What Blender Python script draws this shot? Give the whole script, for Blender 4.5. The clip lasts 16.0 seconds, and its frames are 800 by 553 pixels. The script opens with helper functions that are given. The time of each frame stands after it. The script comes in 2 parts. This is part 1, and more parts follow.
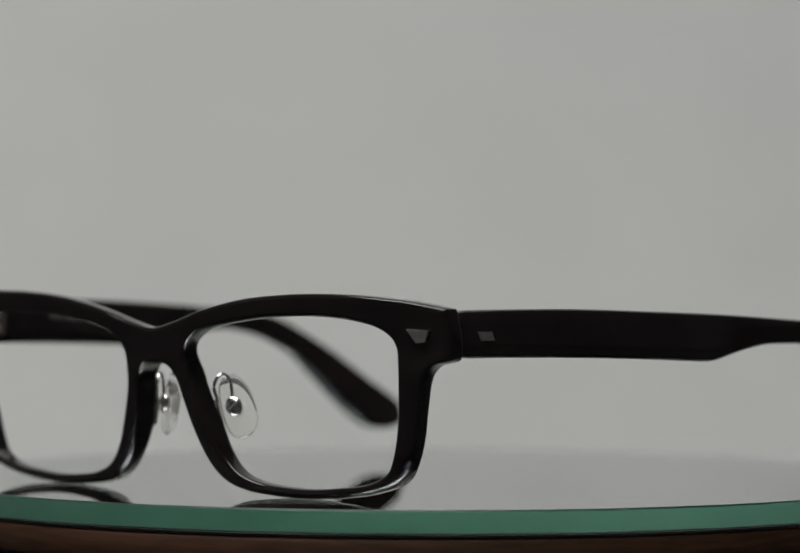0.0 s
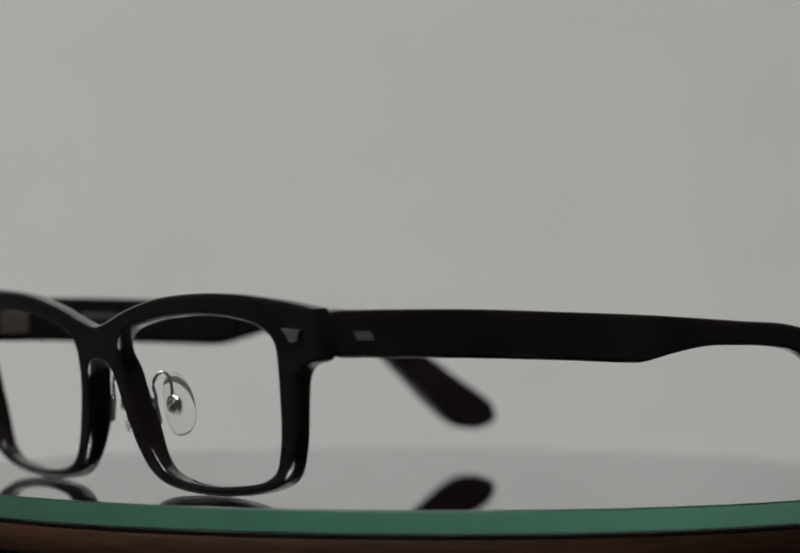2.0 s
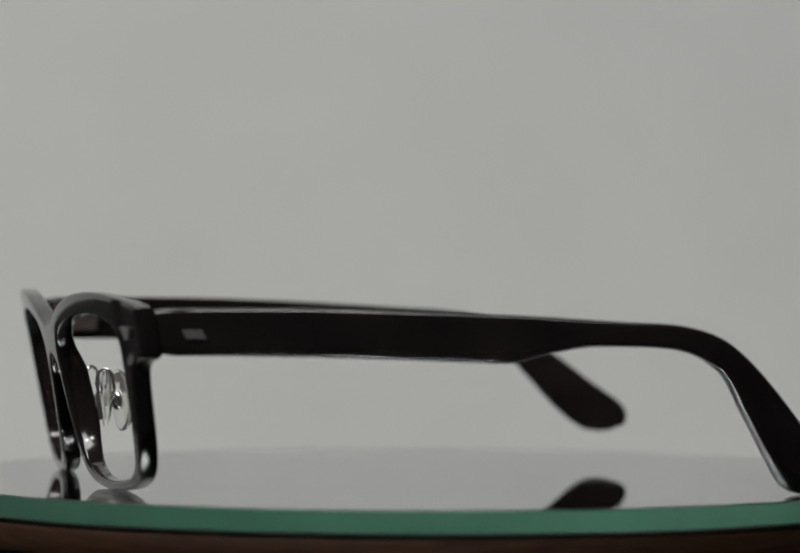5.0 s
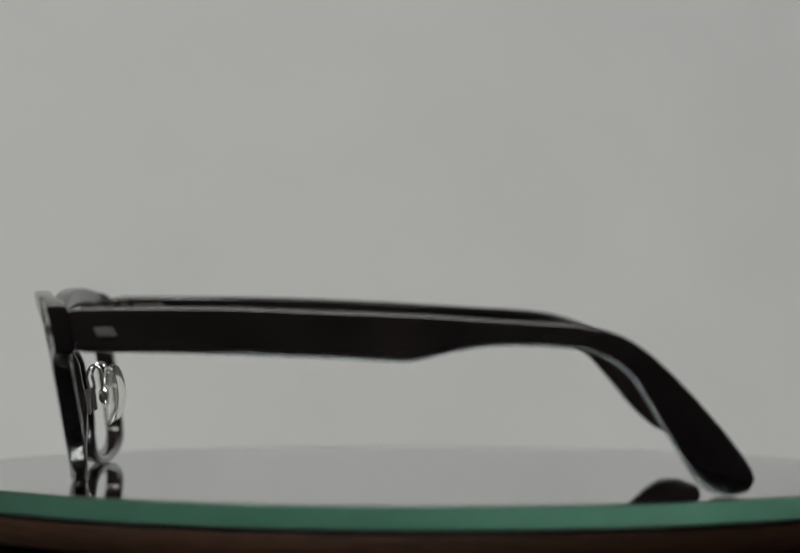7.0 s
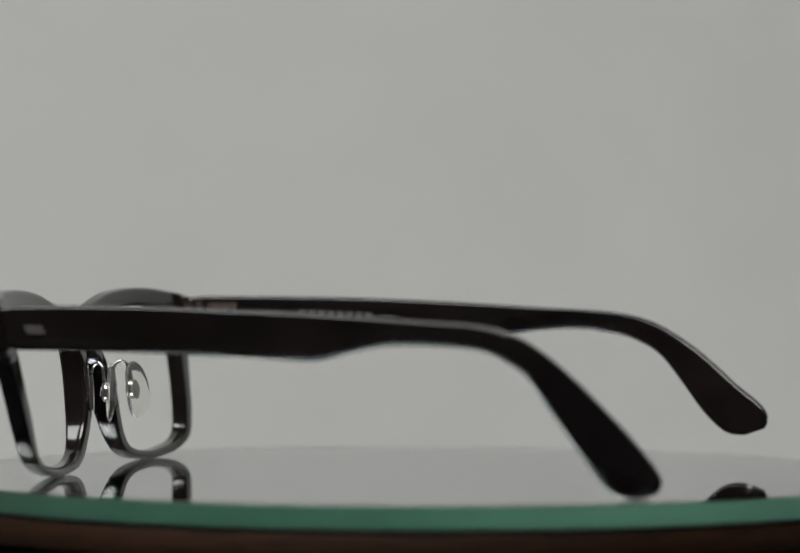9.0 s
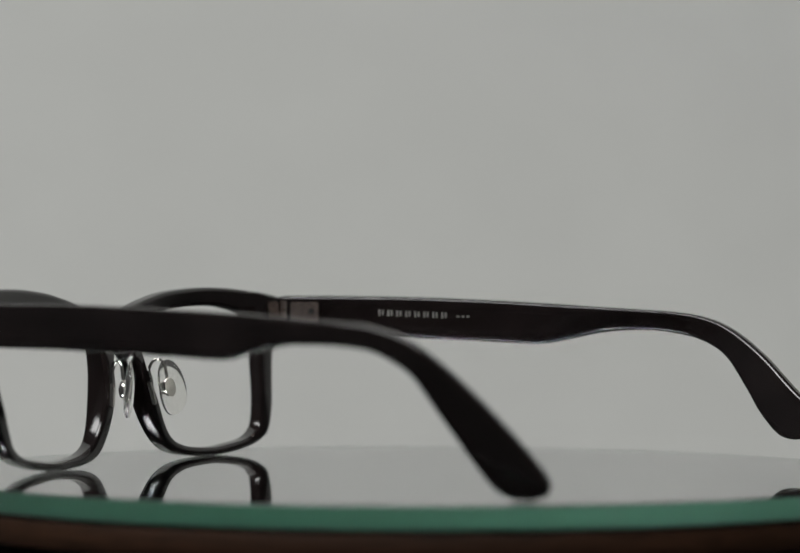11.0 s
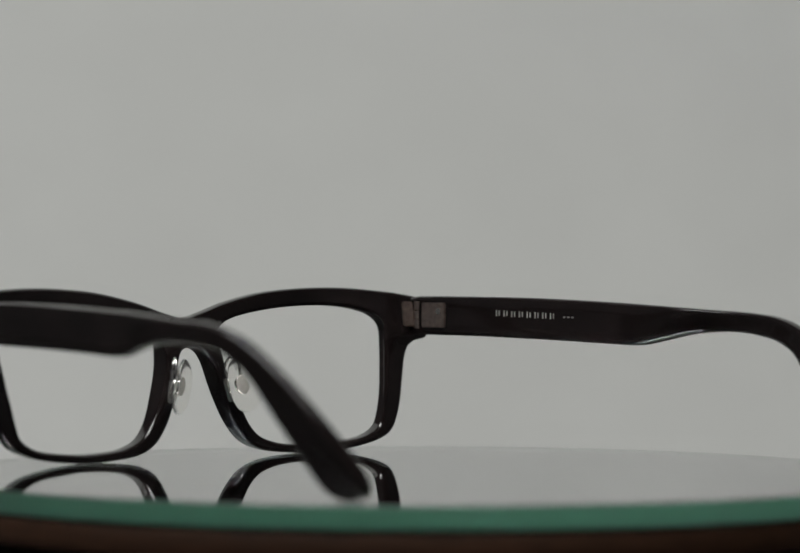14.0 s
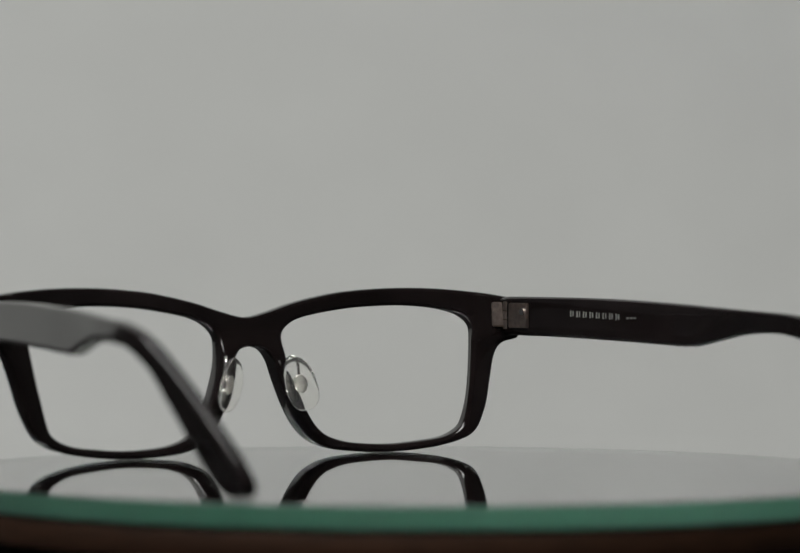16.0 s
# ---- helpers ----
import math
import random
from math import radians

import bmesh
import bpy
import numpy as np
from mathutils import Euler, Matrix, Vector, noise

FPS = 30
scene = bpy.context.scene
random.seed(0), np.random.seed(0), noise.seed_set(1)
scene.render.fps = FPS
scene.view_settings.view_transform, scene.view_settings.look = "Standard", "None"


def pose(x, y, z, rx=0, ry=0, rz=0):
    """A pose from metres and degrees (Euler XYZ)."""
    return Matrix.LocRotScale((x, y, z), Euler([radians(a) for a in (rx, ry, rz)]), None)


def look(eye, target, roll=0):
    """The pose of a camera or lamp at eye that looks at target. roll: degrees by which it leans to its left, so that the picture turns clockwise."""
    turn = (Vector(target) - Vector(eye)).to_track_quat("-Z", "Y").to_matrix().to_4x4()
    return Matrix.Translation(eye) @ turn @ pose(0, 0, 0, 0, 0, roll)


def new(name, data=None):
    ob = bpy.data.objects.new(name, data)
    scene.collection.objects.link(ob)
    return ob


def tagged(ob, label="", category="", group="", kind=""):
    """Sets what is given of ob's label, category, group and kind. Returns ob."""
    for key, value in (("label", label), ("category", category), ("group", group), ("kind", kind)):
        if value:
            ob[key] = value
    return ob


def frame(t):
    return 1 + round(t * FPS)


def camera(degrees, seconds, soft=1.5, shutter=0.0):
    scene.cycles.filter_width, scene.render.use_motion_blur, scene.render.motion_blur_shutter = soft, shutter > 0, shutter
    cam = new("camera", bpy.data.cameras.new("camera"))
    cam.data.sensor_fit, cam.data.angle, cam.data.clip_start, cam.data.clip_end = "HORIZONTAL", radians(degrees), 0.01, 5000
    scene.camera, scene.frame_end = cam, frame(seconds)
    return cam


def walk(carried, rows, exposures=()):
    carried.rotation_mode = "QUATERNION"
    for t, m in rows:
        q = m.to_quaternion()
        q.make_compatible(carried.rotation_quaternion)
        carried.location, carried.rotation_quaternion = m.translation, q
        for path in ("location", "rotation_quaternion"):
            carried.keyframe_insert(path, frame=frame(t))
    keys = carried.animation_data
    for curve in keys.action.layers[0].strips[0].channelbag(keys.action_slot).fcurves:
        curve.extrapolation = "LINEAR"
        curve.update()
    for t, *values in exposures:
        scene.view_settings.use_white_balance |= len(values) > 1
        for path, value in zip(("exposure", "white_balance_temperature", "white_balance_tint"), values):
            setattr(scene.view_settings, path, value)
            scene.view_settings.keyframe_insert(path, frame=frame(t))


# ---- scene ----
cam = camera(13.608, 16.0, soft=1.5)
cam.data.dof.use_dof = True
cam.data.dof.aperture_fstop = 13.5

MM = 0.001
EYE_A, EYE_B = (0.0, -0.7298, 0.0453), (0.0001, -0.7407, 0.0453)
AIM = (-0.3148, -0.1684, 0.1793)  # degrees to the right, up, and of lean


def view(eye):
    return pose(*eye, 90 + AIM[1], -AIM[2], -AIM[0])


walk(cam, [(0.0, view(EYE_A)), (6.4, view(EYE_A)), (6.5, view(EYE_B)), (16.0, view(EYE_B))])

# ---- light ----
world = bpy.data.worlds.new("room_air")
world.use_nodes = True
world.node_tree.nodes["Background"].inputs[0].default_value = (0.9, 0.95, 1.0, 1)
world.node_tree.nodes["Background"].inputs[1].default_value = 0.04
scene.world = world


def area_lamp(name, eye, target, size, size_y, power, colour=(1, 1, 1)):
    data = bpy.data.lights.new(name, "AREA")
    data.shape, data.size, data.size_y, data.energy, data.color = "RECTANGLE", size, size_y, power, colour
    ob = new(name, data)
    ob.matrix_world = look(eye, target)
    return ob


area_lamp("ceiling_panel_light", (-0.55, -0.42, 1.88), (-0.28, 0.45, 0.1), 2.2, 1.3, 94, (0.99, 1.0, 0.988))
for dx in (-0.28, 0.0, 0.28):
    area_lamp("downlight", (0.30 + dx, -1.05, 1.85), (0.02 + dx * 0.2, 0.0, 0.0), 0.07, 0.07, 1.6, (1.0, 0.95, 0.88))


# ---- materials ----
def material(name, colour, rough=0.5, metal=0.0, grain=0.0, scale=200.0, bump=0.0, spread=None, **more):
    m = bpy.data.materials.new(name)
    m.use_nodes = True
    nt = m.node_tree
    b = nt.nodes["Principled BSDF"]
    b.inputs["Base Color"].default_value = (*colour, 1)
    b.inputs["Roughness"].default_value = rough
    b.inputs["Metallic"].default_value = metal
    for key, value in more.items():
        b.inputs[key.replace("_", " ")].default_value = value
    if grain or bump:
        tc = nt.nodes.new("ShaderNodeTexCoord")
        mp = nt.nodes.new("ShaderNodeMapping")
        mp.inputs["Scale"].default_value = spread or (1, 1, 1)
        nt.links.new(tc.outputs["Object"], mp.inputs["Vector"])
        fine, broad = nt.nodes.new("ShaderNodeTexNoise"), nt.nodes.new("ShaderNodeTexNoise")
        fine.inputs["Scale"].default_value, fine.inputs["Detail"].default_value = scale, 6
        broad.inputs["Scale"].default_value, broad.inputs["Detail"].default_value = scale * 0.12, 3
        for n in (fine, broad):
            nt.links.new(mp.outputs["Vector"], n.inputs["Vector"])
        mix = nt.nodes.new("ShaderNodeMath")
        mix.operation = "MULTIPLY"
        nt.links.new(fine.outputs["Fac"], mix.inputs[0])
        nt.links.new(broad.outputs["Fac"], mix.inputs[1])
        ramp = nt.nodes.new("ShaderNodeMapRange")
        ramp.inputs["From Min"].default_value, ramp.inputs["From Max"].default_value = 0.1, 0.4
        ramp.inputs["To Min"].default_value, ramp.inputs["To Max"].default_value = 1 - grain, 1 + grain
        nt.links.new(mix.outputs[0], ramp.inputs["Value"])
        tint = nt.nodes.new("ShaderNodeMix")
        tint.data_type, tint.blend_type = "RGBA", "MULTIPLY"
        tint.inputs["Factor"].default_value = 1
        tint.inputs["A"].default_value = (*colour, 1)
        nt.links.new(ramp.outputs["Result"], tint.inputs["B"])
        nt.links.new(tint.outputs["Result"], b.inputs["Base Color"])
        if bump:
            bp = nt.nodes.new("ShaderNodeBump")
            bp.inputs["Strength"].default_value, bp.inputs["Distance"].default_value = bump, 0.0004
            nt.links.new(fine.outputs["Fac"], bp.inputs["Height"])
            nt.links.new(bp.outputs["Normal"], b.inputs["Normal"])
    return m


ACETATE = material("black_brown_acetate", (0.0092, 0.0066, 0.0065), 0.11, grain=0.5, scale=90, bump=0.02, IOR=1.49, Specular_IOR_Level=0.5)
CHROME = material("chrome", (0.70, 0.68, 0.65), 0.2, 1.0, grain=0.08, scale=900)
NICKEL = material("satin_nickel", (0.66, 0.64, 0.60), 0.45, 0.4, grain=0.1, scale=900)
RIVET = material("brushed_silver", (0.62, 0.60, 0.58), 0.36, 1.0, grain=0.25, scale=1500, spread=(1, 1, 6))
HINGE = material("dull_hinge_steel", (0.44, 0.365, 0.325), 0.36, 1.0, grain=0.35, scale=900)
SILICONE = material("clear_pad", (0.96, 0.955, 0.93), 0.07, IOR=1.19, Transmission_Weight=0.96)
PRINT = material("silver_print", (0.20, 0.20, 0.19), 0.5, grain=0.3, scale=1500)
GLASS = material("float_glass", (0.99, 1.0, 0.995), 0.0, IOR=1.52, Transmission_Weight=1.0)
GLASS_EDGE = material("green_glass_edge", (0.115, 0.37, 0.25), 0.35, IOR=1.52, Transmission_Weight=1.0)
WALNUT = material("dark_brown_wood", (0.030, 0.0135, 0.0070), 0.6, grain=0.5, scale=120, bump=0.2, spread=(1, 1, 8), Specular_IOR_Level=0.15)
BLACK = material("black_plastic", (0.012, 0.012, 0.013), 0.5, grain=0.2, scale=300)
SILVER = material("mirror_silvering", (0.985, 0.99, 0.985), 0.0, 1.0, grain=0.04, scale=300)
PAPER = material("grey_backdrop_paper", (0.60, 0.605, 0.585), 0.9, grain=0.035, scale=14, bump=0.03)
TABLE = material("charcoal_tabletop", (0.03, 0.029, 0.029), 0.85, grain=0.4, scale=40, spread=(1, 6, 1), Specular_IOR_Level=0.15)
PLASTER = material("dark_grey_plaster", (0.15, 0.15, 0.155), 0.9, grain=0.08, scale=20, bump=0.1)


# ---- builders ----
def spline(points, steps=8, closed=True):
    """Points of a smooth line through the control points (Catmull-Rom)."""
    n, out = len(points), []
    for i in range(n if closed else n - 1):
        if closed:
            a, b, c, d = (points[(i + j - 1) % n] for j in range(4))
        else:
            a, b, c, d = (points[min(max(i + j - 1, 0), n - 1)] for j in range(4))
        for s in range(steps):
            t = s / steps
            out.append(tuple(0.5 * (2 * q + (r - p) * t + (2 * p - 5 * q + 4 * r - v) * t * t + (3 * q - p - 3 * r + v) * t ** 3)
                             for p, q, r, v in zip(a, b, c, d)))
    if not closed:
        out.append(tuple(points[-1]))
    return out


def finish(ob, mat, parent, label="", angle=40):
    me = ob.data
    me.materials.clear()
    me.materials.append(mat)
    for f in me.polygons:
        f.use_smooth = True
    me.set_sharp_from_angle(angle=radians(angle))
    ob.parent = parent
    return tagged(ob, label)


def slab(name, loops, half, bevel, mat, parent, warp, label=""):
    """A plate cut along closed loops (outline first, then holes), 2 * half thick with rounded edges, then bent by warp."""
    cu = bpy.data.curves.new(name, "CURVE")
    cu.dimensions, cu.fill_mode = "2D", "BOTH"
    cu.extrude, cu.bevel_depth, cu.bevel_resolution, cu.offset = half - bevel, bevel, 4, -bevel
    for pts in loops:
        sp = cu.splines.new("POLY")
        sp.points.add(len(pts) - 1)
        for p, (a, b) in zip(sp.points, pts):
            p.co = (a, b, 0, 1)
        sp.use_cyclic_u = True
    tmp = bpy.data.objects.new(name + "_cut", cu)
    scene.collection.objects.link(tmp)
    me = bpy.data.meshes.new_from_object(tmp.evaluated_get(bpy.context.evaluated_depsgraph_get()))
    bpy.data.objects.remove(tmp)
    bpy.data.curves.remove(cu)
    bm = bmesh.new()
    bm.from_mesh(me)
    bmesh.ops.remove_doubles(bm, verts=bm.verts, dist=1e-6)
    for _ in range(6):
        caps = [f for f in bm.faces if abs(f.normal.z) > 0.99]
        bmesh.ops.triangulate(bm, faces=caps)
        caps = [f for f in bm.faces if abs(f.normal.z) > 0.99]
        inner = {e for f in caps for e in f.edges if len(e.link_faces) == 2 and all(abs(g.normal.z) > 0.99 for g in e.link_faces)}
        bmesh.ops.beautify_fill(bm, faces=caps, edges=list(inner))
        inner = {e for f in bm.faces if abs(f.normal.z) > 0.99 for e in f.edges if len(e.link_faces) == 2 and all(abs(g.normal.z) > 0.99 for g in e.link_faces)}
        longer = [e for e in inner if e.calc_length() > 1.8 * MM]
        if not longer:
            break
        bmesh.ops.subdivide_edges(bm, edges=longer, cuts=1)
    bmesh.ops.triangulate(bm, faces=[f for f in bm.faces if len(f.verts) > 4])
    for v in bm.verts:
        v.co = warp(*v.co)
    bmesh.ops.recalc_face_normals(bm, faces=bm.faces)
    bm.to_mesh(me)
    bm.free()
    me.name = name
    return finish(new(name, me), mat, parent, label)


def part(name, bm, mat, parent, label="", angle=40):
    me = bpy.data.meshes.new(name)
    bmesh.ops.recalc_face_normals(bm, faces=bm.faces)
    bm.to_mesh(me)
    bm.free()
    return finish(new(name, me), mat, parent, label, angle)


def block(size, m, bevel=0.0):
    bm = bmesh.new()
    bmesh.ops.create_cube(bm, size=1, matrix=Matrix.Diagonal((*size, 1)))
    if bevel:
        bmesh.ops.bevel(bm, geom=bm.edges[:], offset=bevel, segments=2, affect="EDGES")
    bm.transform(m)
    return bm


def tube(path, radius, sides=10):
    bm, rings = bmesh.new(), []
    for i, p in enumerate(path):
        a, b = Vector(path[max(i - 1, 0)]), Vector(path[min(i + 1, len(path) - 1)])
        turn = (b - a).to_track_quat("Z", "Y").to_matrix()
        rings.append([bm.verts.new(Vector(p) + turn @ Vector((radius * math.cos(k * math.tau / sides), radius * math.sin(k * math.tau / sides), 0)))
                      for k in range(sides)])
    for r, s in zip(rings, rings[1:]):
        for k in range(sides):
            bm.faces.new((r[k], r[(k + 1) % sides], s[(k + 1) % sides], s[k]))
    bm.faces.new(rings[0]), bm.faces.new(rings[-1])
    return bm


def lathe(profile, sides=192):
    """A turned body from (radius, height) pairs, closed at the axis."""
    bm, rings = bmesh.new(), []
    for r, z in profile:
        rings.append([bm.verts.new((r * math.cos(k * math.tau / sides), r * math.sin(k * math.tau / sides), z)) for k in range(sides)])
    for r, s in zip(rings, rings[1:]):
        for k in range(sides):
            bm.faces.new((r[k], r[(k + 1) % sides], s[(k + 1) % sides], s[k]))
    bm.faces.new(rings[0]), bm.faces.new(rings[-1])
    return bm


# ---- the room ----
def setting():
    # the paper hangs straight and swings forward a little where it meets the table
    line = [(0.80 - 1.5 * (1 - math.cos(a)), 0.16 - 1.5 * math.sin(a)) for a in (math.asin(0.2195 / 1.5) * k / 12 for k in range(12, -1, -1))]
    line += [(0.80, 0.16 + 0.1 * k) for k in range(1, 16)]
    bm, rows = bmesh.new(), []
    for back in (0.0, 0.0006):
        for y, z in line:
            rows.append([bm.verts.new((x, y + back, z)) for x in (-1.10, 1.20)])
    ring = rows[:len(line)] + rows[:len(line) - 1:-1]
    for r, q in zip(ring, ring[1:] + ring[:1]):
        bm.faces.new((r[0], r[1], q[1], q[0]))
    for e in (0, 1):
        bm.faces.new([r[e] for r in ring])
    tagged(part("backdrop", bm, PAPER, None), "plain light grey paper backdrop hanging behind the turntable", "backdrop", kind="structure")
    tagged(part("floor", block((5, 5, 0.1), pose(0, 0, -0.86)), PLASTER, None), "plain grey floor of the room", "floor", kind="structure")
    tagged(part("ceiling", block((5, 5, 0.1), pose(0, 0, 1.95)), PLASTER, None), "plain grey ceiling of the room", "ceiling", kind="structure")
    for name, size, at in (("wall_north", (5, 0.1, 2.7), (0, 2.55, 0.54)), ("wall_south", (5, 0.1, 2.7), (0, -2.55, 0.54)),
                           ("wall_east", (0.1, 5, 2.7), (2.55, 0, 0.54)), ("wall_west", (0.1, 5, 2.7), (-2.55, 0, 0.54))):
        tagged(part(name, block(size, pose(*at)), PLASTER, None), "plain grey wall of the room", "wall", kind="structure")
    table = tagged(new("table"), "matt charcoal table under the turntable and backdrop", "table")
    table.location = (0, 0.1, -0.81)
    part("tabletop", block((3.4, 1.8, 0.03), pose(0, 0, 0.735), 0.004), TABLE, table)
    for sx in (-1, 1):
        for sy in (-1, 1):
            part("leg", block((0.06, 0.06, 0.72), pose(1.6 * sx, 0.8 * sy, 0.36), 0.004), TABLE, table)


# ---- turntable and glass ----
DISC = 106.4 * MM


def build_turntable():
    stand = tagged(new("turntable"), "round dark brown wooden display turntable on a black base", "turntable")
    stand.location = (0, 0, -0.060)
    bm = lathe([(0.099, 0.0), (0.1005, 0.0015), (0.1005, 0.0450), (0.0990, 0.0465), (0.030, 0.0465), (0.030, 0.0485)], 160)
    part("base", bm, BLACK, stand, "matt black plastic base")
    e = DISC - 0.0003
    bm = lathe([(e - 0.0012, 0.0488), (e - 0.0003, 0.0491), (e, 0.0500), (e, 0.0538), (e - 0.0003, 0.0544), (e - 0.0012, 0.0547)], 256)
    platter = part("platter", bm, WALNUT, stand, "dark brown wooden platter")
    # a black disc added to draw the dark gap line between glass and wood
    bm = lathe([(e - 0.0004, 0.0547), (e - 0.0004, 0.05515)], 256)
    part("dark_gap_disc", bm, BLACK, stand, "thin black disc added as the dark gap under the glass")
    bm = lathe([(e - 0.0030, 0.05515), (e - 0.0030, 0.05522)], 128)
    part("mirror", bm, SILVER, stand, "thin round mirror sheet under the glass")
    return platter


def build_glass():
    e, t = DISC, 4.7 * MM
    c = 0.35 * MM
    bm = lathe([(e - c, -t), (e, -t + c), (e, -c), (e - c, 0.0)], 320)
    ob = part("glass_plate", bm, GLASS, None, angle=30)
    ob.data.materials.append(GLASS_EDGE)
    for f in ob.data.polygons:
        f.material_index = 0 if abs(f.normal.z) > 0.9 else 1
    return tagged(ob, "round clear glass plate with polished green edge lying on the turntable", "glass plate")


# ---- eyeglasses ----
# the glasses' own frame: x to the wearer's left, y back along the temples, z up from the glass
YAW = 4.7
SEAT = Matrix.Translation((-0.0690, -0.0072, 0)) @ Matrix((
    (math.sin(radians(YAW)), math.cos(radians(YAW)), 0, 0),
    (-math.cos(radians(YAW)), math.sin(radians(YAW)), 0, 0),
    (0, 0, 1, 0), (0, 0, 0, 1)))

RIM_OUT = [(0, 33.0), (6, 34.2), (13, 36.3), (20, 37.9), (28, 39.2), (39.5, 40.0), (50.5, 40.0), (60.5, 39.3), (67, 38.5), (72, 37.6), (73.2, 36.9),
           (73.4, 32), (73, 28.4), (72, 27.4), (68.9, 26.6), (66.6, 24), (64.7, 18), (63.2, 12.5), (61.3, 8), (59.3, 5), (56.3, 3.1), (50.5, 1.5), (43, 0.45),
           (34.5, 0), (26, 0.35), (19.0, 1.3), (14.0, 3.5), (10.6, 7.4), (8.2, 12.6), (6.4, 18.4), (5.4, 22.2), (3.8, 24.8), (1.6, 25.8)]
RIM_IN = [(8.9, 28.5), (8.7, 25.1), (9.5, 20.5), (12, 14), (14.6, 8.8), (17.9, 5.1), (22, 3.3), (27, 2.4), (35.5, 2.0), (43, 2.5), (50.5, 3.5),
          (55.2, 5.6), (57.3, 8.5), (59.3, 13.8), (60.6, 20.5), (61.5, 27), (61.4, 30.3), (59.8, 32.4), (56.6, 34), (50.3, 35.2), (42.5, 35.7),
          (34, 35.5), (26, 34.8), (16, 33.1), (11.3, 31.2)]


def soft_step(v, lo, hi):
    f = min(max((v - lo) / (hi - lo), 0), 1)
    return f * f * (3 - 2 * f)


def front_y(x, z):
    """The middle of the front's thickness, in mm."""
    return -2.75 - 0.2 * (z - 20) - 4.5 * (1 - (x / 62) ** 2)


def front_warp(a, b, c):
    x, z, d = a / MM, b / MM, c / MM
    side = abs(x)
    # the end pieces keep their full depth for the hinges, the rims are thinned from behind
    full = soft_step(side, 62, 66) * soft_step(z, 25, 29)
    d = d * 0.82 - 0.55 * (1 - full) + 0.42 * full * (d > 0) * d / 2.3
    # the rims are built up at the back beside the nose
    back = soft_step(d, -2.4, 1.2)
    inner = 8.7 + 0.38 * max(25 - z, 0)
    d += 2.0 * soft_step(d, -0.5, 1.2) * (1 - soft_step(side, inner + 1.5, inner + 5)) * soft_step(z, 2, 16) * (1 - soft_step(z, 23, 31))
    # and their openings narrow a little towards the back beside the temples
    inner = float(np.interp(z, (5.6, 8.5, 13.8, 20.5, 27, 30.3), (55.2, 57.3, 59.3, 60.6, 61.5, 61.4)))
    outer = float(np.interp(z, (3.1, 8, 12.5, 18, 24), (56.5, 61.3, 63.2, 64.7, 66.6)))
    w = min(max((outer - side) / (outer - inner), 0), 1) * soft_step(side, inner - 5, inner - 2)
    w *= soft_step(z, 3, 15) * (1 - soft_step(z, 26, 33))
    d += 0.7 * back * w
    x -= math.copysign((1.9 * back - 0.35) * w, x)
    return Vector((x - 0.7, front_y(x, z) + d, z)) * MM


L_TOP = [(-1.4, 37.1), (9.6, 37.2), (29, 37.2), (49, 36.6), (68.4, 35.9), (88.2, 34.7), (98.6, 34.1), (106.3, 32.2), (111.8, 29.0), (118.2, 23.4),
         (125.4, 15.8), (130.2, 10.1), (133.5, 5.5), (134.3, 3), (133, 1)]
L_LOW = [(130, 0.1), (126.3, 0.4), (123, 2.6), (119.7, 7.2), (116.2, 12.7), (112.9, 17.8), (109.7, 22.9), (106.8, 25.7), (101.2, 28.6), (94.2, 29.6),
         (86.2, 29.8), (80.3, 29.6), (73.4, 28.3), (67.4, 26.8), (63.5, 26.5), (49, 27.1), (29, 27.7), (9.6, 28), (-1.4, 28)]
R_TOP = [(-1.4, 37.9), (10, 38), (35, 37.8), (59.6, 36.9), (84.6, 35.5), (97, 34.8), (105.2, 33.7), (112.8, 31.1), (122.5, 25.1), (131.8, 17.5), (137.9, 12.8),
         (139.6, 9.8), (138.9, 7.4)]
R_LOW = [(134.3, 5.7), (131.5, 5.7), (128.2, 6.9), (123.2, 11.5), (117.8, 18.2), (112, 24.6), (105.4, 28), (98, 29.7), (90.6, 30.3), (81, 29.7),
         (72.6, 28), (66, 26.8), (57, 27), (44, 27.5), (20, 28.2), (-1.4, 28.4)]
L_OUT = [(-6, 72.6), (0, 72.6), (6, 72.5), (14, 73.6), (30, 76), (50, 79), (66, 81.3), (85, 84.8), (100, 86.9), (112, 87.3), (150, 87.3)]
R_OUT = [(-6, 72.2), (0, 72.3), (9, 73.2), (25, 75.2), (42, 77.8), (66, 80.9), (85, 84.1), (100, 86.2), (112, 86.9), (150, 86.9)]


def splay(line, y):
    return float(np.interp(y, *zip(*[(a, b) for a, b in spline(line, 6, False)])))


def evenly(points, count):
    """Points at even steps along an open line."""
    q = np.array(points)
    run = np.concatenate([[0], np.cumsum(np.hypot(*np.diff(q, axis=0).T))])
    at = np.linspace(0, run[-1], count)
    return list(zip(np.interp(at, run, q[:, 0]), np.interp(at, run, q[:, 1])))


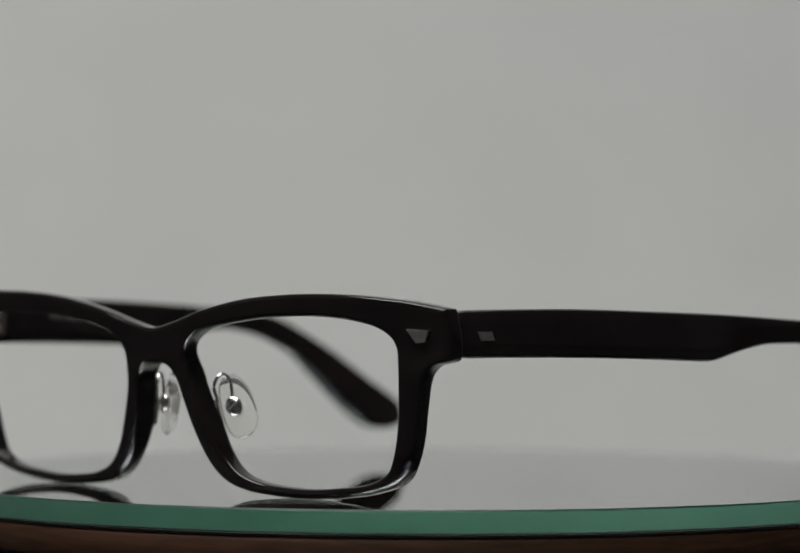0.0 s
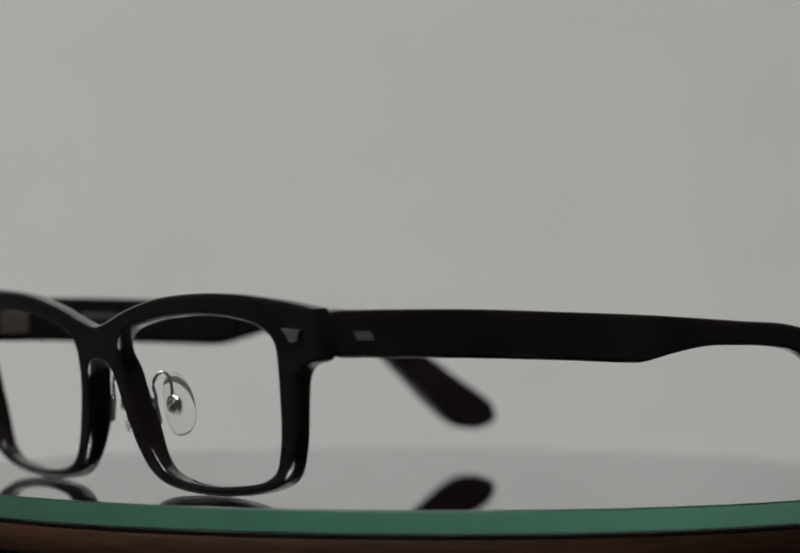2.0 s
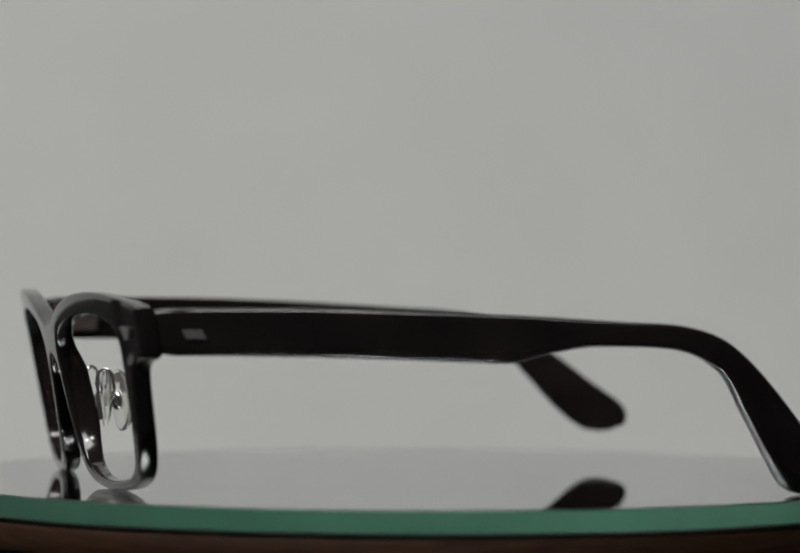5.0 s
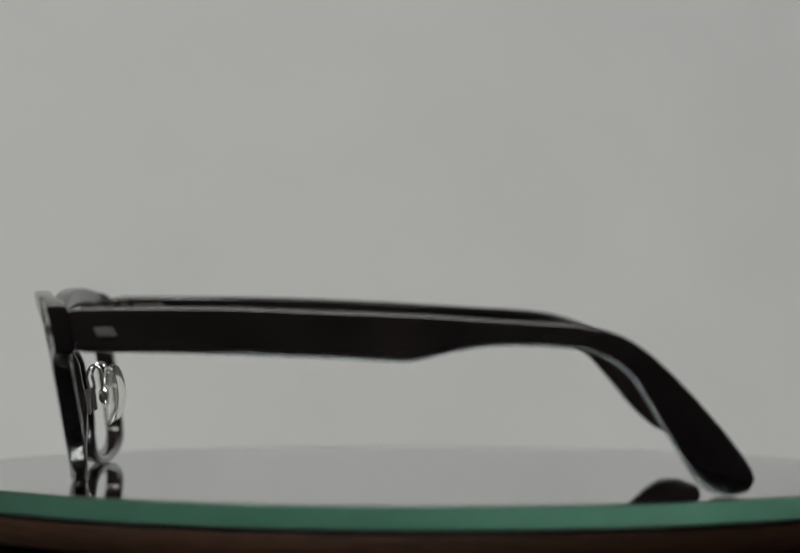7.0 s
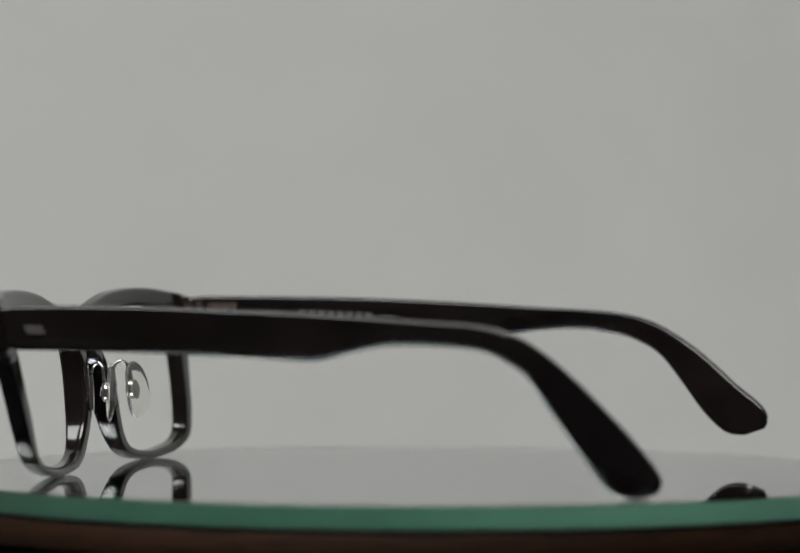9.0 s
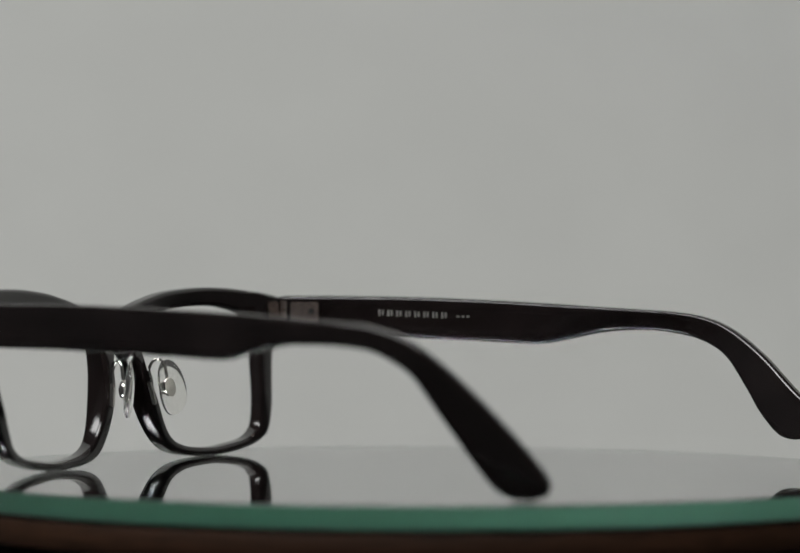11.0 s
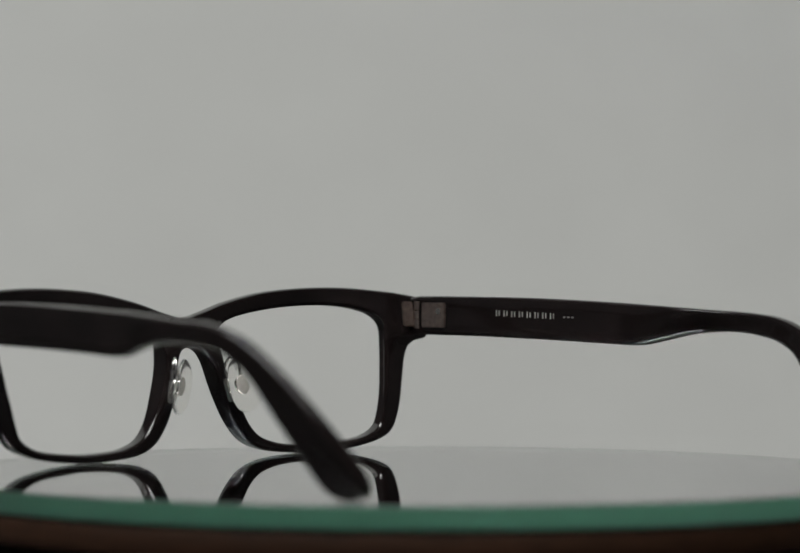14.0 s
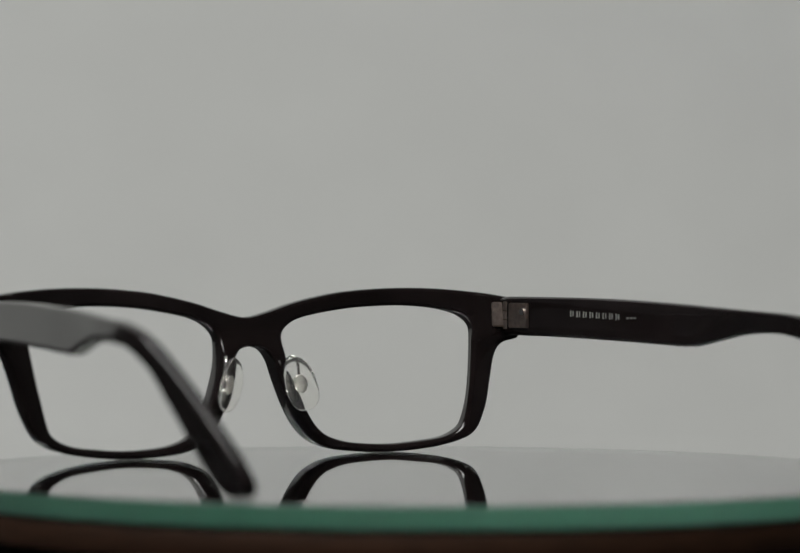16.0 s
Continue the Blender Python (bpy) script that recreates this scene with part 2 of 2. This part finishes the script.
def rounded(w, h, r, arc=5, flat=4):
    """A closed rounded rectangle of half width w and half height h."""
    r = min(r, w * 0.98, h * 0.98)
    out = []
    for cx, cy, a0 in ((w - r, h - r, 0), (-w + r, h - r, 90), (-w + r, -h + r, 180), (w - r, -h + r, 270)):
        for k in range(arc):
            a = radians(a0 + 90 * k / (arc - 1))
            out.append((cx + r * math.cos(a), cy + r * math.sin(a)))
    full = []
    for k, (a, b) in enumerate(out):
        full.append((a, b))
        if k % arc == arc - 1:
            c, d = out[(k + 1) % len(out)]
            full += [(a + (c - a) * f / flat, b + (d - b) * f / flat) for f in range(1, flat)]
    return full


def temple(side, top, low, line, parent):
    half = 1.85
    tuck, tilt = (0.33, 0.2) if side > 0 else (0.57, -0.4)
    count = 110
    upper, lower = evenly(spline(top, 8, False), count), evenly(spline(low[::-1], 8, False), count)
    bm, rings = bmesh.new(), []
    for k, ((ya, za), (yb, zb)) in enumerate(zip(upper, lower)):
        mid, up = Vector(((ya + yb) / 2, (za + zb) / 2)), Vector(((ya - yb) / 2, (za - zb) / 2))
        tall = max(up.length, 0.2)
        up = up.normalized()
        ring = []
        edge = min(k, 2.0) / 2.0
        f = min(max((mid.x - 64) / 22, 0), 1)
        lean = tuck * f * f * (3 - 2 * f)
        for w, h in rounded(half * (0.80 + 0.20 * edge) * (1 - 0.12 * min(max((mid.x - 60) / 30, 0), 1)), tall * (0.93 + 0.07 * edge), 1.0):
            y, z = mid.x + up.x * h, mid.y + up.y * h
            bow = splay(line, y) + lean * (tilt * (z - mid.y) + mid.y - 33)
            ring.append(bm.verts.new(Vector((side * (bow - half + w), y - 0.2 * (z - 33) * max(0, 1 - y / 25), z)) * MM))
        rings.append(ring)
    for r, q in zip(rings, rings[1:]):
        for k in range(len(r)):
            n = (k + 1) % len(r)
            bm.faces.new((r[k], r[n], q[n], q[k]))
    bm.faces.new(rings[0]), bm.faces.new(rings[-1])
    ob = part("temple", bm, ACETATE, parent)

    def at(y, z, proud):
        """A pose on the outer (proud > 0) or inner face: x along the temple, y up, z out."""
        s = splay(line, y + 1) - splay(line, y - 1)
        along = Vector((side * s / 2, 1, 0)).normalized()
        out = along.cross(Vector((0, 0, 1))) * (1 if proud > 0 else -1)
        if side < 0:
            out = -out
        up = out.cross(along)
        x = side * (splay(line, y) - (0 if proud > 0 else 2 * half) + proud)
        return Matrix.Translation(Vector((x, y, z)) * MM) @ Matrix((along, up, out)).transposed().to_4x4()

    part("rivet", block((3.9 * MM, 1.7 * MM, 0.5 * MM), at(5.4, 32.2, 0.05) @ Matrix(((1, -0.5, 0, 0), (0, 1, 0, 0), (0, 0, 1, 0), (0, 0, 0, 1))), 0.1 * MM), RIVET, ob,
         "small slanted silver rivet")
    part("hinge_leaf", block((7.4 * MM, 6.2 * MM, 0.9 * MM), at(6.2, 33.3, -0.2), 0.25 * MM), HINGE, ob, "dull steel hinge leaf")
    bm = bmesh.new()
    bmesh.ops.create_cone(bm, cap_ends=True, segments=16, radius1=0.8 * MM, radius2=0.8 * MM, depth=0.5 * MM, matrix=at(8.2, 34.2, -0.75))
    part("screw", bm, CHROME, ob, "small hinge screw")
    if side < 0:
        for k in range(8):
            for d in (-0.42, 0.42):
                part("letter_bar", block((0.42 * MM, (1.5 if d < 0 else 1.25) * MM, 0.06 * MM), at(25.9 + 2.27 * k + d, 34.0 - 0.08 * k, -0.02)), PRINT, ob, "pale printed bar")
        for k in range(3):
            part("letter_bar", block((0.7 * MM, 0.4 * MM, 0.06 * MM), at(45.4 + 1.2 * k, 33.2, -0.02)), PRINT, ob, "pale printed bar")
    return ob


def build_glasses():
    g = tagged(new("eyeglasses"), "black brown acetate eyeglasses with clear nose pads standing on glass", "eyeglasses")
    right = spline([(a * MM, b * MM) for a, b in RIM_OUT + [(-a, b) for a, b in RIM_OUT[:0:-1]]], 6)
    # the outline runs over the wearer's left half, then back over the right one
    hole = [(a * MM, b * MM) for a, b in spline(RIM_IN, 6)]
    hole_r = [(-a, b) for a, b in hole]
    front = slab("front", [right, hole, hole_r], 2.3 * MM, 1.0 * MM, ACETATE, g, front_warp)
    for side, top, low, line in ((1, L_TOP, L_LOW, L_OUT), (-1, R_TOP, R_LOW, R_OUT)):
        temple(side, top, low, line, g)
        # wedge rivet on the front face
        bm = bmesh.new()
        cut = [(-2.9, 1.25), (1.9, 0.95), (0.9, -1.1), (-1.1, -1.3)]
        for d in (-0.3, 0.25):
            bm.faces.new([bm.verts.new((x, z, d)) for x, z in cut])
        bm.verts.ensure_lookup_table()
        for k in range(4):
            bm.faces.new([bm.verts[i] for i in (k, (k + 1) % 4, 4 + (k + 1) % 4, 4 + k)])
        x0, z0 = 66.8, 32.3
        face = Vector((side * x0, front_y(x0, z0) - 2.25, z0))
        ex, ez = Vector((side, 0.156, 0)).normalized(), Vector((0, -0.2, 1)).normalized()
        en = Vector((side * 0.156, -1, -0.2)).normalized()
        for v in bm.verts:
            v.co = (face + ex * v.co.x + ez * v.co.y + en * v.co.z) * MM
        part("rivet", bm, RIVET, front, "wedge-shaped silver rivet")
        # hinge leaf let into the back of the end piece
        m = Matrix.Translation(Vector((side * 68.4, front_y(68.4, 33.4) + 2.3, 33.4)) * MM) @ pose(0, 0, 0, 8, 0, side * 20)
        part("hinge_leaf", block((3.6 * MM, 2.2 * MM, 6.2 * MM), m, 0.3 * MM), HINGE, front, "dull steel hinge leaf")
        m = Vector((side * 69.6, 0.4, 33.3))
        for low, high in ((-3.4, -1.2), (-1.05, 1.05), (1.2, 3.4)):
            part("barrel", tube([(m + Vector((0, 0, h))) * MM for h in (low, low + 0.15, high - 0.15, high)], 1.25 * MM, 14), HINGE, front, "steel hinge barrel")
        nose_pad(side, g)
    # the autofocus follows the front as it turns: its origin lies a little ahead of the bridge
    ahead = Matrix.Translation((0.010, -0.036, 0))
    front.data.transform(ahead.inverted())
    for piece in front.children:
        piece.matrix_parent_inverse = ahead.inverted()
    for piece in g.children:
        piece.matrix_parent_inverse = SEAT @ ahead if piece == front else SEAT
    cam.data.dof.focus_object = front
    return g


def nose_pad(side, parent):
    def p(x, y, z):
        return Vector((side * x, y, z)) * MM

    wire = spline([p(9.0, -5.4, 16.2), p(8.9, -3.4, 16.3), p(8.7, -2.4, 18.2), p(8.2, -2.9, 21.0), p(8.4, -2.2, 23.0), p(9.0, -1.0, 23.7), p(9.6, 0.2, 22.5), p(9.8, 0.6, 20.0), p(9.8, 1.0, 17.6)], 5, False)
    arm = part("nose_pad_arm", tube(wire, 0.36 * MM), CHROME, parent, "bent chrome pad arm")
    part("foot", block((1.3 * MM, 1.0 * MM, 5.6 * MM), Matrix.Translation(p(9.0, -2.5, 15.8)) @ pose(0, 0, 0, 6, side * -16, 0), 0.25 * MM), CHROME, arm, "chrome foot plate")
    up = Vector((side * -0.29, -0.08, 0.94)).normalized()
    along = Vector((side * 0.92, 0.39, 0))
    along = (along - up * along.dot(up)).normalized()
    out = along.cross(up)
    if out.y > 0:
        out = -out
    axes = Matrix((along, up, out)).transposed().to_4x4()
    centre = Matrix.Translation(p(9.6, 2.0, 17.2))
    bm = bmesh.new()
    bmesh.ops.create_uvsphere(bm, u_segments=32, v_segments=16, radius=1)
    for v in bm.verts:
        x, y, z = v.co
        w = 3.8 * (1 - 0.10 * y)
        v.co = Vector((math.copysign(abs(x) ** 0.82, x) * w, math.copysign(abs(y) ** 0.88, y) * 6.6, z * 0.9 - 0.7 * x * x)) * MM
    bm.transform(centre @ axes)
    pad = part("nose_pad", bm, SILICONE, arm, "clear oval silicone pad")
    bm = bmesh.new()
    bmesh.ops.create_uvsphere(bm, u_segments=20, v_segments=10, radius=1, matrix=Matrix.Translation(Vector((0, 0, 1.1)) * MM) @ Matrix.Diagonal((1.8 * MM, 2.2 * MM, 1.1 * MM, 1)))
    bm.transform(centre @ axes)
    part("pad_box", bm, CHROME, arm, "round chrome pad box")
    bm = bmesh.new()
    bmesh.ops.create_uvsphere(bm, u_segments=20, v_segments=10, radius=1, matrix=Matrix.Diagonal((1.5 * MM, 2.3 * MM, 0.35 * MM, 1)))
    bm.transform(centre @ axes @ pose(0, 0, 0.25 * MM))
    part("core", bm, NICKEL, arm, "pale nickel plate inside the pad")
    part("screw", block((2.0 * MM, 0.5 * MM, 0.3 * MM), centre @ axes @ pose(0, 0, 2.05 * MM, 0, 0, 30), 0.1 * MM), RIVET, arm)


setting()
PLATTER = build_turntable()
PLATE = build_glass()
GLASSES = build_glasses()

# ---- what moves ----
TURN = [(0.0, 43.639), (0.75, 38.504), (1.5, 33.37), (2.25, 28.309), (3.0, 23.249), (3.6, 19.322), (4.2, 15.396), (5.3, 8.106), (6.4, 0.816),
        (7.3, -5.289), (8.2, -11.395), (9.25, -18.358), (10.3, -25.322), (11.15, -31.135), (12.0, -36.949), (13.0, -43.595), (14.0, -50.24),
        (15.0, -56.858), (16.0, -63.475)]


def motions():
    for ob in (GLASSES, PLATE):
        walk(ob, [(t, pose(0, 0, 0, 0, 0, a)) for t, a in TURN])
    walk(PLATTER, [(t, pose(0, 0, 0, 0, 0, a)) for t, a in TURN])


motions()
